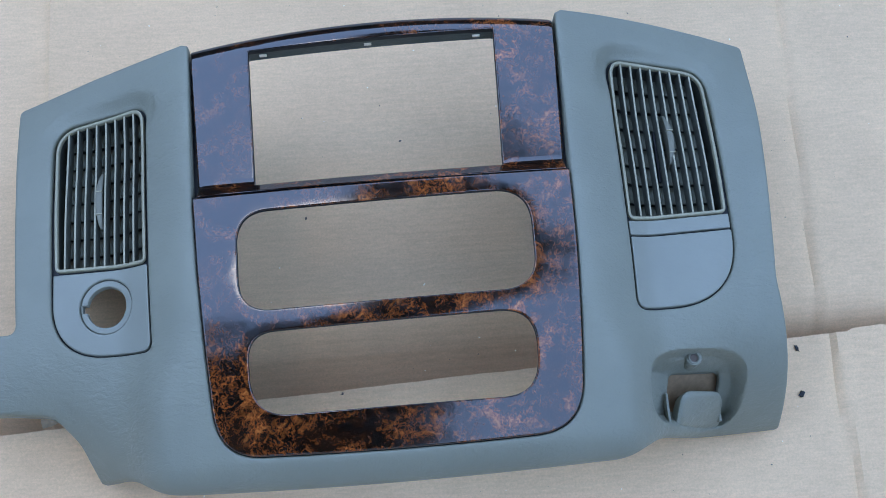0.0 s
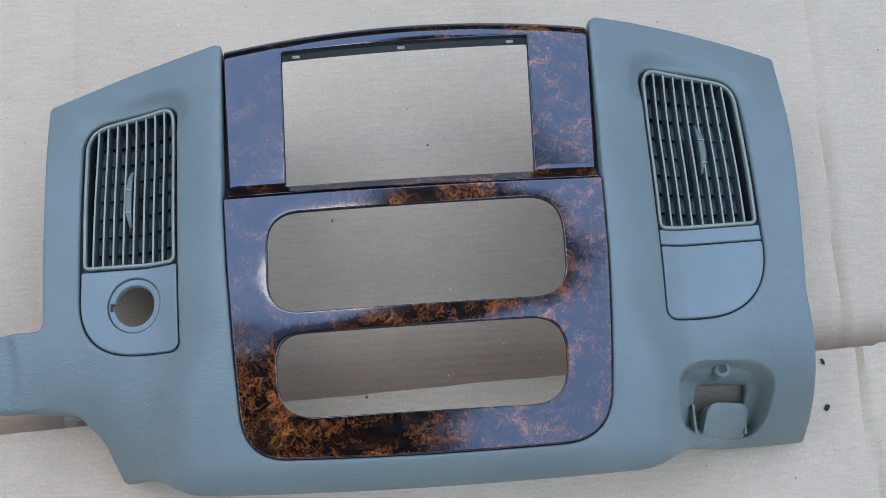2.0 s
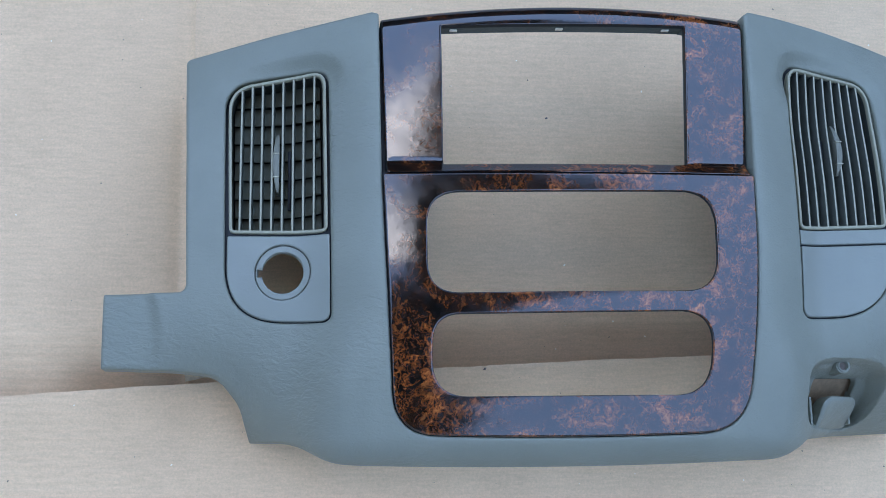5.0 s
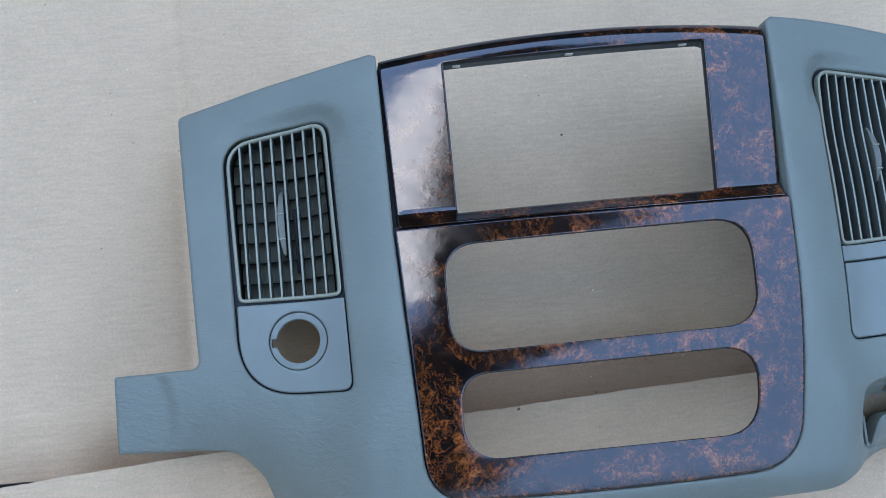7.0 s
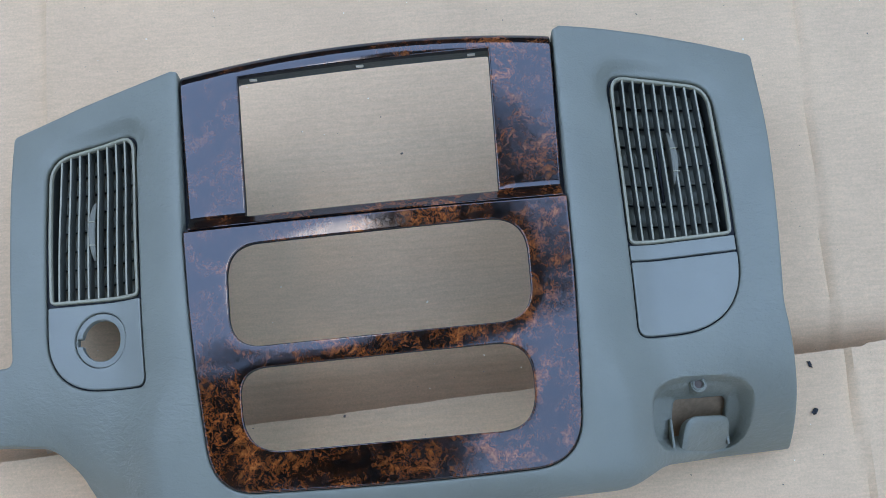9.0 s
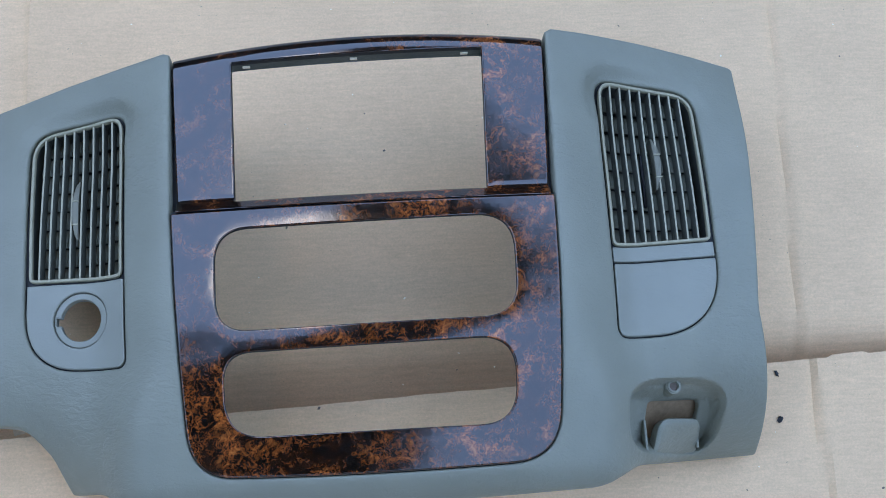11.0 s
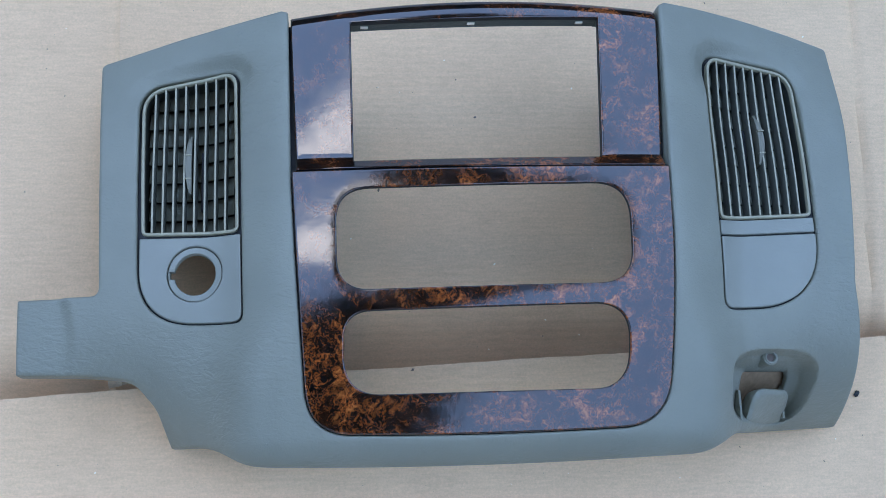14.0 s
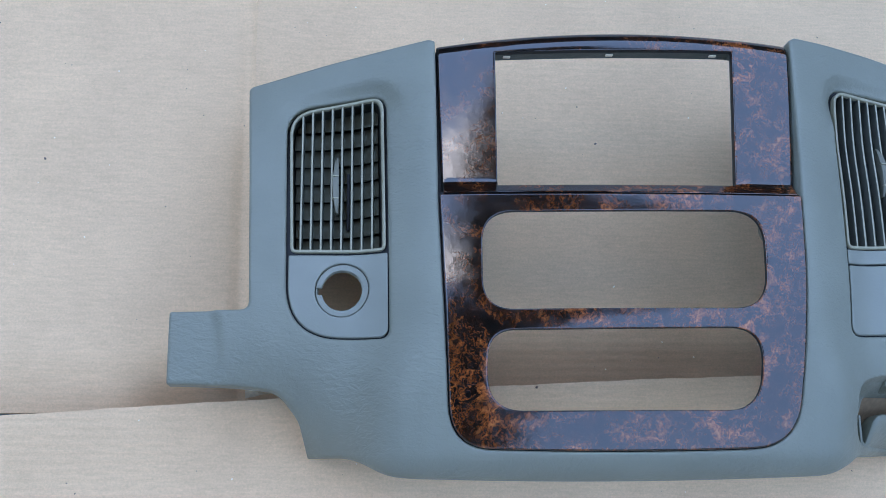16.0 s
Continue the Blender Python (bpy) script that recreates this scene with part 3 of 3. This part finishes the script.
for cx in (-0.083, -0.003, 0.080):
    cy = 0.2150 + 0.0214 * (cx + 0.093) * 1.0
    cz = float(upper_top(np.array([cx]), np.array([0.21]))[0]) - 0.009
    part("mounting_clip", rounded_block(cx - 0.0028, cx + 0.0028, cy - 0.0007, cy + 0.0007, cz - 0.003, cz, 0.0003, 1), CLIP, bezel, "small white clip")


# air vents
def span(loop, x):
    """The lowest and highest y of a closed line at x."""
    a, b = loop, np.roll(loop, -1, 0)
    ys = [p[1] + (x - p[0]) / (q[0] - p[0]) * (q[1] - p[1]) for p, q in zip(a, b) if (p[0] - x) * (q[0] - x) <= 0 and abs(q[0] - p[0]) > 1e-7]
    return min(ys), max(ys)


def width(loop, y):
    a, b = loop, np.roll(loop, -1, 0)
    xs = [p[0] + (y - p[1]) / (q[1] - p[1]) * (q[0] - p[0]) for p, q in zip(a, b) if (p[1] - y) * (q[1] - y) <= 0 and abs(q[1] - p[1]) > 1e-7]
    return min(xs), max(xs)


def face_z(x, y):
    return float(crown(np.array([x]), np.array([y]))[0]) - 0.0005 - 0.0030 * float(ss(0.10, 0.19, y))


def air_vent(loop, side, slats, lever_x, lever_y):
    loop = offset(loop, 0.0010)
    inner = offset(loop, 0.0025)
    # housing behind the louvres
    bm = bmesh.new()
    deep = [[bm.verts.new((p[0], p[1], face_z(p[0], p[1]) - d)) for p in offset(loop, o)] for o, d in ((0.0028, 0.004), (0.0034, 0.045))]
    for i in range(len(loop)):
        j = (i + 1) % len(loop)
        bm.faces.new((deep[0][i], deep[0][j], deep[1][j], deep[1][i]))
    bm.faces.new(deep[1])
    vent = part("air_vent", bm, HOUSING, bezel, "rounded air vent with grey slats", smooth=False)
    part("vent_frame", sheet(loop, [inner], lambda x, y: np.array([face_z(a, b) for a, b in zip(x, y)]), 0.006, 0.0012, 0.004, skirts=[0.010, 0.012], wall=0.0010), FRAME, vent)
    x0, x1 = inner[:, 0].min(), inner[:, 0].max()
    pitch = (x1 - x0) / (slats + 1)
    lean = (VENT_L[2][0] - VENT_L[1][0]) / 0.126 if side < 0 else 0.012
    for k in range(slats):
        xm = x0 + pitch * (k + 1)
        lo, hi = span(inner, xm)
        rows = []
        for j in range(13):
            y = lo - 0.0008 + (hi - lo + 0.0016) * j / 12
            z = face_z(xm, y) - 0.0012
            xx, hw = xm, 0.00105
            tip = -0.0008 * side
            rows.append([(xx - hw * 0.6, y, z), (xx + hw * 0.6, y, z), (xx + hw, y, z - 0.0012), (xx + hw * 0.8 + tip, y, z - 0.010), (xx - hw * 0.8 + tip, y, z - 0.010), (xx - hw, y, z - 0.0012)])
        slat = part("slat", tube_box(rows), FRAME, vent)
        # side faces take the darker colour in place of real shade
        slat.data.materials.append(SLAT_SHADE)
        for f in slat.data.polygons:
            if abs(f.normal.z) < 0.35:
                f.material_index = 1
    y0, y1 = inner[:, 1].min(), inner[:, 1].max()
    n = 8
    step = (y1 - y0) / n
    for k in range(n):
        yc = y0 + step * (k + 0.5)
        a, b = width(inner, min(max(yc, y0 + 0.004), y1 - 0.012))
        a, b = a + 0.0015, b - 0.0015
        half = 0.51 * step
        rows = []
        for j in range(7):
            x = a + (b - a) * j / 6
            z = face_z(x, yc) - 0.0175
            sag = 0.0012 * math.sin(j / 6 * math.pi)
            rows.append([(x, yc - half - sag, z + 0.0030), (x, yc + half - sag, z - 0.0045), (x, yc + half - sag, z - 0.0058), (x, yc - half - sag, z + 0.0014)])
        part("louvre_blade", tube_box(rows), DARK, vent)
    # thumb lever between the slats
    rows = []
    for j in range(15):
        f = j / 14
        y = lever_y[0] + (lever_y[1] - lever_y[0]) * f
        bow = math.sin(math.pi * f) ** 0.7
        z = face_z(lever_x, y) - 0.005 + 0.0062 * bow
        w = 0.0010 + 0.0013 * bow
        c = lever_x + (0.0015 * bow if side > 0 else -0.0015 * bow)
        rows.append([(c - w, y, z - 0.0006), (c - w * 0.5, y, z), (c + w * 0.5, y, z), (c + w, y, z - 0.0006), (c + w, y, z - 0.014), (c - w, y, z - 0.014)])
    part("thumb_lever", tube_box(rows), LEVER, vent, "grey thumb lever")
    # solid black bar stands in for the dark gap beside the lever
    sx, zs = lever_x - 0.0085 * side, face_z(lever_x, lever_y[0]) - 0.011
    part("lever_slot", rounded_block(sx - 0.0013, sx + 0.0013, lever_y[0] - 0.012, lever_y[1] - 0.012, zs - 0.004, zs, 0.0008, 2), BLACK, vent, "black bar for the dark gap beside the lever")
    ym = 0.5 * (lever_y[0] + lever_y[1])
    zt = face_z(lever_x, ym) + 0.0009
    for dy in (-0.012, 0.006):
        part("lever_rib", rounded_block(lever_x + 0.0015 * side - 0.0024, lever_x + 0.0015 * side + 0.0024, ym + dy - 0.0005, ym + dy + 0.0005, zt - 0.004, zt + 0.0002, 0.0002, 1), FRAME, vent)
    return vent


air_vent(vent_loop_l, -1, 8, -0.2125, (0.096, 0.142))
air_vent(vent_loop_r, 1, 8, 0.2240, (0.114, 0.156))


def flush(x, y):
    return crown(x, y) - 0.0006


# socket panel under one vent
SOCKET = (-0.2083, 0.0345)


def gap_backing_top(x, y):
    return crown(x, y) - 0.0048 - 0.0060 * ss(0.10, 0.19, y)


def ring(r, n=48, c=SOCKET):
    return np.array([(c[0] + r * math.cos(2 * math.pi * i / n), c[1] + r * math.sin(2 * math.pi * i / n)) for i in range(n)])


socket_loop = fillet([(-0.2492, 0.0628, 0.0015), (-0.2492, 0.0010, 0.042), (-0.1738, -0.0030, 0.007), (-0.1747, 0.0602, 0.0015)], 0.0025)
socket_panel = part("socket_panel", sheet(socket_loop, [ring(0.0204)], flush, 0.003, 0.0012, 0.004, skirts=[0.009, 0.004]), SMOOTH, bezel, "smooth grey-blue panel with an empty round socket hole")
notch = [(SOCKET[0] + 0.0152 * math.cos(a), SOCKET[1] + 0.0152 * math.sin(a)) for a in np.linspace(-math.pi + 0.19, math.pi - 0.19, 44)]
notch += [(SOCKET[0] - 0.0186, SOCKET[1] + 0.0029), (SOCKET[0] - 0.0186, SOCKET[1] - 0.0029)]
part("socket_ring", sheet(ring(0.0200), [np.array(notch)], lambda x, y: flush(x, y) - 0.0022, 0.003, 0.0008, 0.003, skirts=[0.004, 0.006]), SMOOTH, socket_panel)

# black sheets added under the gaps, painting in their shade
part("gap_backing", sheet(offset(fillet(WELL_L), -0.0014), [offset(vent_loop_l, 0.0030), ring(0.0190)], gap_backing_top, 0.001, 0.0003, 0.006), BLACK, bezel, "thin black sheet, added to darken the gap")
part("gap_backing", sheet(offset(fillet(WELL_R), -0.0014), [offset(vent_loop_r, 0.0030)], gap_backing_top, 0.001, 0.0003, 0.006), BLACK, bezel, "thin black sheet, added to darken the gap")
part("gap_backing", sheet(offset(fillet(LOWER), -0.0035), [offset(fillet(LOWER), 0.004)], lambda x, y: crown(x, y) - 0.0050, 0.001, 0.0003, 0.006), BLACK, bezel, "thin black sheet, added to darken the gap")

# added black sheet keeps the gap round the upper trim dark
part("upper_gap_backing", sheet(fillet([(-0.1415, 0.0985, 0.001), (0.1415, 0.0990, 0.001), (0.1445, 0.2270, 0.002), (0.036, 0.2300, 0.5), (-0.1425, 0.2195, 0.002)]),
                           [offset(fillet(RADIO, 0.0025), -0.0060)], lambda x, y: crown(x, y) - 0.0150, 0.001, 0.0003, 0.006), BLACK, bezel, "black sheet under the upper trim, added to darken its gap")

# filler strip and pocket door under the other vent
part("filler_strip", sheet(fillet([(0.1811, 0.0660, 0.001), (0.2623, 0.0715, 0.001), (0.2624, 0.0602, 0.001), (0.1811, 0.0549, 0.001)], 0.0025), [], lambda x, y: flush(x, y) - 0.001, 0.003, 0.001, 0.004, skirts=[0.008]), SMOOTH, bezel, "narrow smooth grey-blue strip")
door_loop = fillet([(0.1811, 0.0534, 0.002), (0.2624, 0.0587, 0.002), (0.2626, 0.0042, 0.055), (0.1811, 0.0000, 0.008)], 0.0025)
part("pocket_door", sheet(door_loop, [], flush, 0.003, 0.0012, 0.004, skirts=[0.010]), SMOOTH, bezel, "closed smooth grey-blue pocket door")

# finger tongue in the moulded cup, between two thin ribs
def tongue_top(x, y):
    return crown(x, y) - 0.0016 - 0.0035 * ss(-0.078, -0.055, y) - 0.0016 * ((x - 0.2360) / 0.020) ** 2


tongue = fillet([(0.2115, -0.0835, 0.001), (0.2592, -0.0830, 0.001), (0.2555, -0.0550, 0.0110), (0.2165, -0.0550, 0.0125)], 0.0015)
part("finger_tongue", sheet(tongue, [], tongue_top, 0.003, 0.0070, 0.002, skirts=[lambda x, y: 0.008 + 0.007 * float(ss(-0.080, -0.070, y))]), GREY, bezel, "rounded grey-blue finger tongue in the cup")
for rx, y0, y1 in ((0.2062, -0.0800, -0.0560), (0.2560, -0.0760, -0.0490)):
    zt = float(crown(np.array([rx]), np.array([-0.065]))[0]) - 0.0165
    part("rib", rounded_block(rx - 0.0010, rx + 0.0010, y0, y1, zt - 0.024, zt, 0.0006, 2), GREY, bezel)
bz = float(crown(np.array([0.2275]), np.array([-0.0375]))[0]) - 0.0030
bm = bmesh.new()
prof = [(0.0030, -0.005), (0.0032, -0.001), (0.0036, 0.0), (0.0046, 0.0), (0.0050, -0.0010), (0.0058, -0.0014), (0.0062, -0.003), (0.0064, -0.018)]
rows = [[bm.verts.new((0.2262 + r * math.cos(2 * math.pi * i / 28), -0.0336 + r * math.sin(2 * math.pi * i / 28), bz + dz)) for i in range(28)] for r, dz in prof]
for a, b in zip(rows, rows[1:]):
    for i in range(28):
        bm.faces.new((a[i], a[(i + 1) % 28], b[(i + 1) % 28], b[i]))
boss = part("screw_boss", bm, GREY, bezel)
bm = bmesh.new()
bmesh.ops.create_circle(bm, cap_ends=True, segments=24, radius=0.0033, matrix=Matrix.Translation((0.2262, -0.0336, bz - 0.0025)))
part("screw_hole", bm, BOSS, boss, "brown recessed screw hole")

part("backing_pad", sheet(fillet([(0.198, -0.072, 0.002), (0.264, -0.072, 0.002), (0.264, -0.032, 0.002), (0.198, -0.032, 0.002)]), [], lambda x, y: crown(x, y) - 0.040, 0.003, 0.001, 0.005),
     PAD_BROWN, bezel, "brown pad behind the cup's opening")
# unseen web added behind the face to darken the slots' left side
bm = rounded_block(-0.1580, -0.1555, -0.090, 0.205, 0.012, 0.118, 0.0008, 1)
part("shade_web", bm, GREY, bezel)

# ---- litter on the cardboard ----
def card_level(x, y):
    over = y < float(flap_edge(x))
    k = 2.0 if over else 0.0
    base = flap_level(x, y) if over else back_level(x, y)
    return base + 0.0011 * math.sin(5.1 * x + 3 * y + k) + 0.0007 * math.sin(13 * x - 9 * y + k)


def chip(x, y, size, mat, name, label, cat, seed):
    rng = random.Random(seed)
    bm = bmesh.new()
    bmesh.ops.create_icosphere(bm, subdivisions=2, radius=size)
    for v in bm.verts:
        k = 1 + 0.95 * (noise.noise(v.co * (1.6 / size) + Vector((seed, 0, 0))))
        v.co = Vector((v.co.x * k * 1.2, v.co.y * k * 0.75, v.co.z * k * 0.45))
    ob = part(name, bm, mat, None)
    ob.matrix_basis = pose(x, y, size * 0.38 + card_level(x, y), 0, 0, rng.uniform(0, 180))
    return tagged(ob, label, cat)


chip(0.3385, -0.0545, 0.0028, BLACK, "dirt_crumb", "dark dirt crumb lying on the cardboard flap", "crumb", 3)
chip(0.3385, -0.0165, 0.0021, BLACK, "dirt_crumb", "dark sliver of dirt lying on the cardboard flap", "crumb", 5)
chip(-0.0426, -0.0262, 0.0011, BOSS, "dirt_crumb", "small brown crumb near the flap's torn edge", "crumb", 8)
rng = random.Random(11)
for name, mat, label, count in (("dark_specks", BOSS, "tiny dark specks scattered over the cardboard", 70), ("pale_specks", CLIP, "tiny pale paper specks scattered over the cardboard", 90)):
    bm = bmesh.new()
    for _ in range(count):
        x, y = rng.uniform(-0.55, 0.52), rng.uniform(-0.16, 0.36)
        s = rng.uniform(0.0003, 0.0007) * rng.choice((0.7, 1, 1, 1.5))
        z = card_level(x, y) + 0.0002
        m = Matrix.Translation((x, y, z)) @ Matrix.Rotation(rng.uniform(0, 3), 4, "Z") @ Matrix.Diagonal((s * rng.uniform(1, 2), s, s * 0.5, 1))
        bmesh.ops.create_icosphere(bm, subdivisions=1, radius=1, matrix=m)
    tagged(part(name, bm, mat), label, "specks", kind="stuff")
# torn scrap at the flap's edge
bm = bmesh.new()
gridv = []
for i in range(9):
    row = []
    for j in range(5):
        u, w = i / 8, j / 4
        row.append(bm.verts.new((-0.286 + 0.030 * u, -0.0300 + 0.003 * u + 0.010 * (w - 0.5) * (1 - 0.4 * u), 0.003 + 0.007 * math.sin(3 * u + 2 * w) ** 2 + 0.002 * math.sin(17 * u + 5 * w))))
    gridv.append(row)
for i in range(8):
    for j in range(4):
        bm.faces.new((gridv[i][j], gridv[i + 1][j], gridv[i + 1][j + 1], gridv[i][j + 1]))
bmesh.ops.solidify(bm, geom=bm.faces[:], thickness=0.0009)
tagged(part("cardboard_scrap", bm, TORN), "crumpled torn strip of cardboard at the flap's edge", "cardboard scrap")
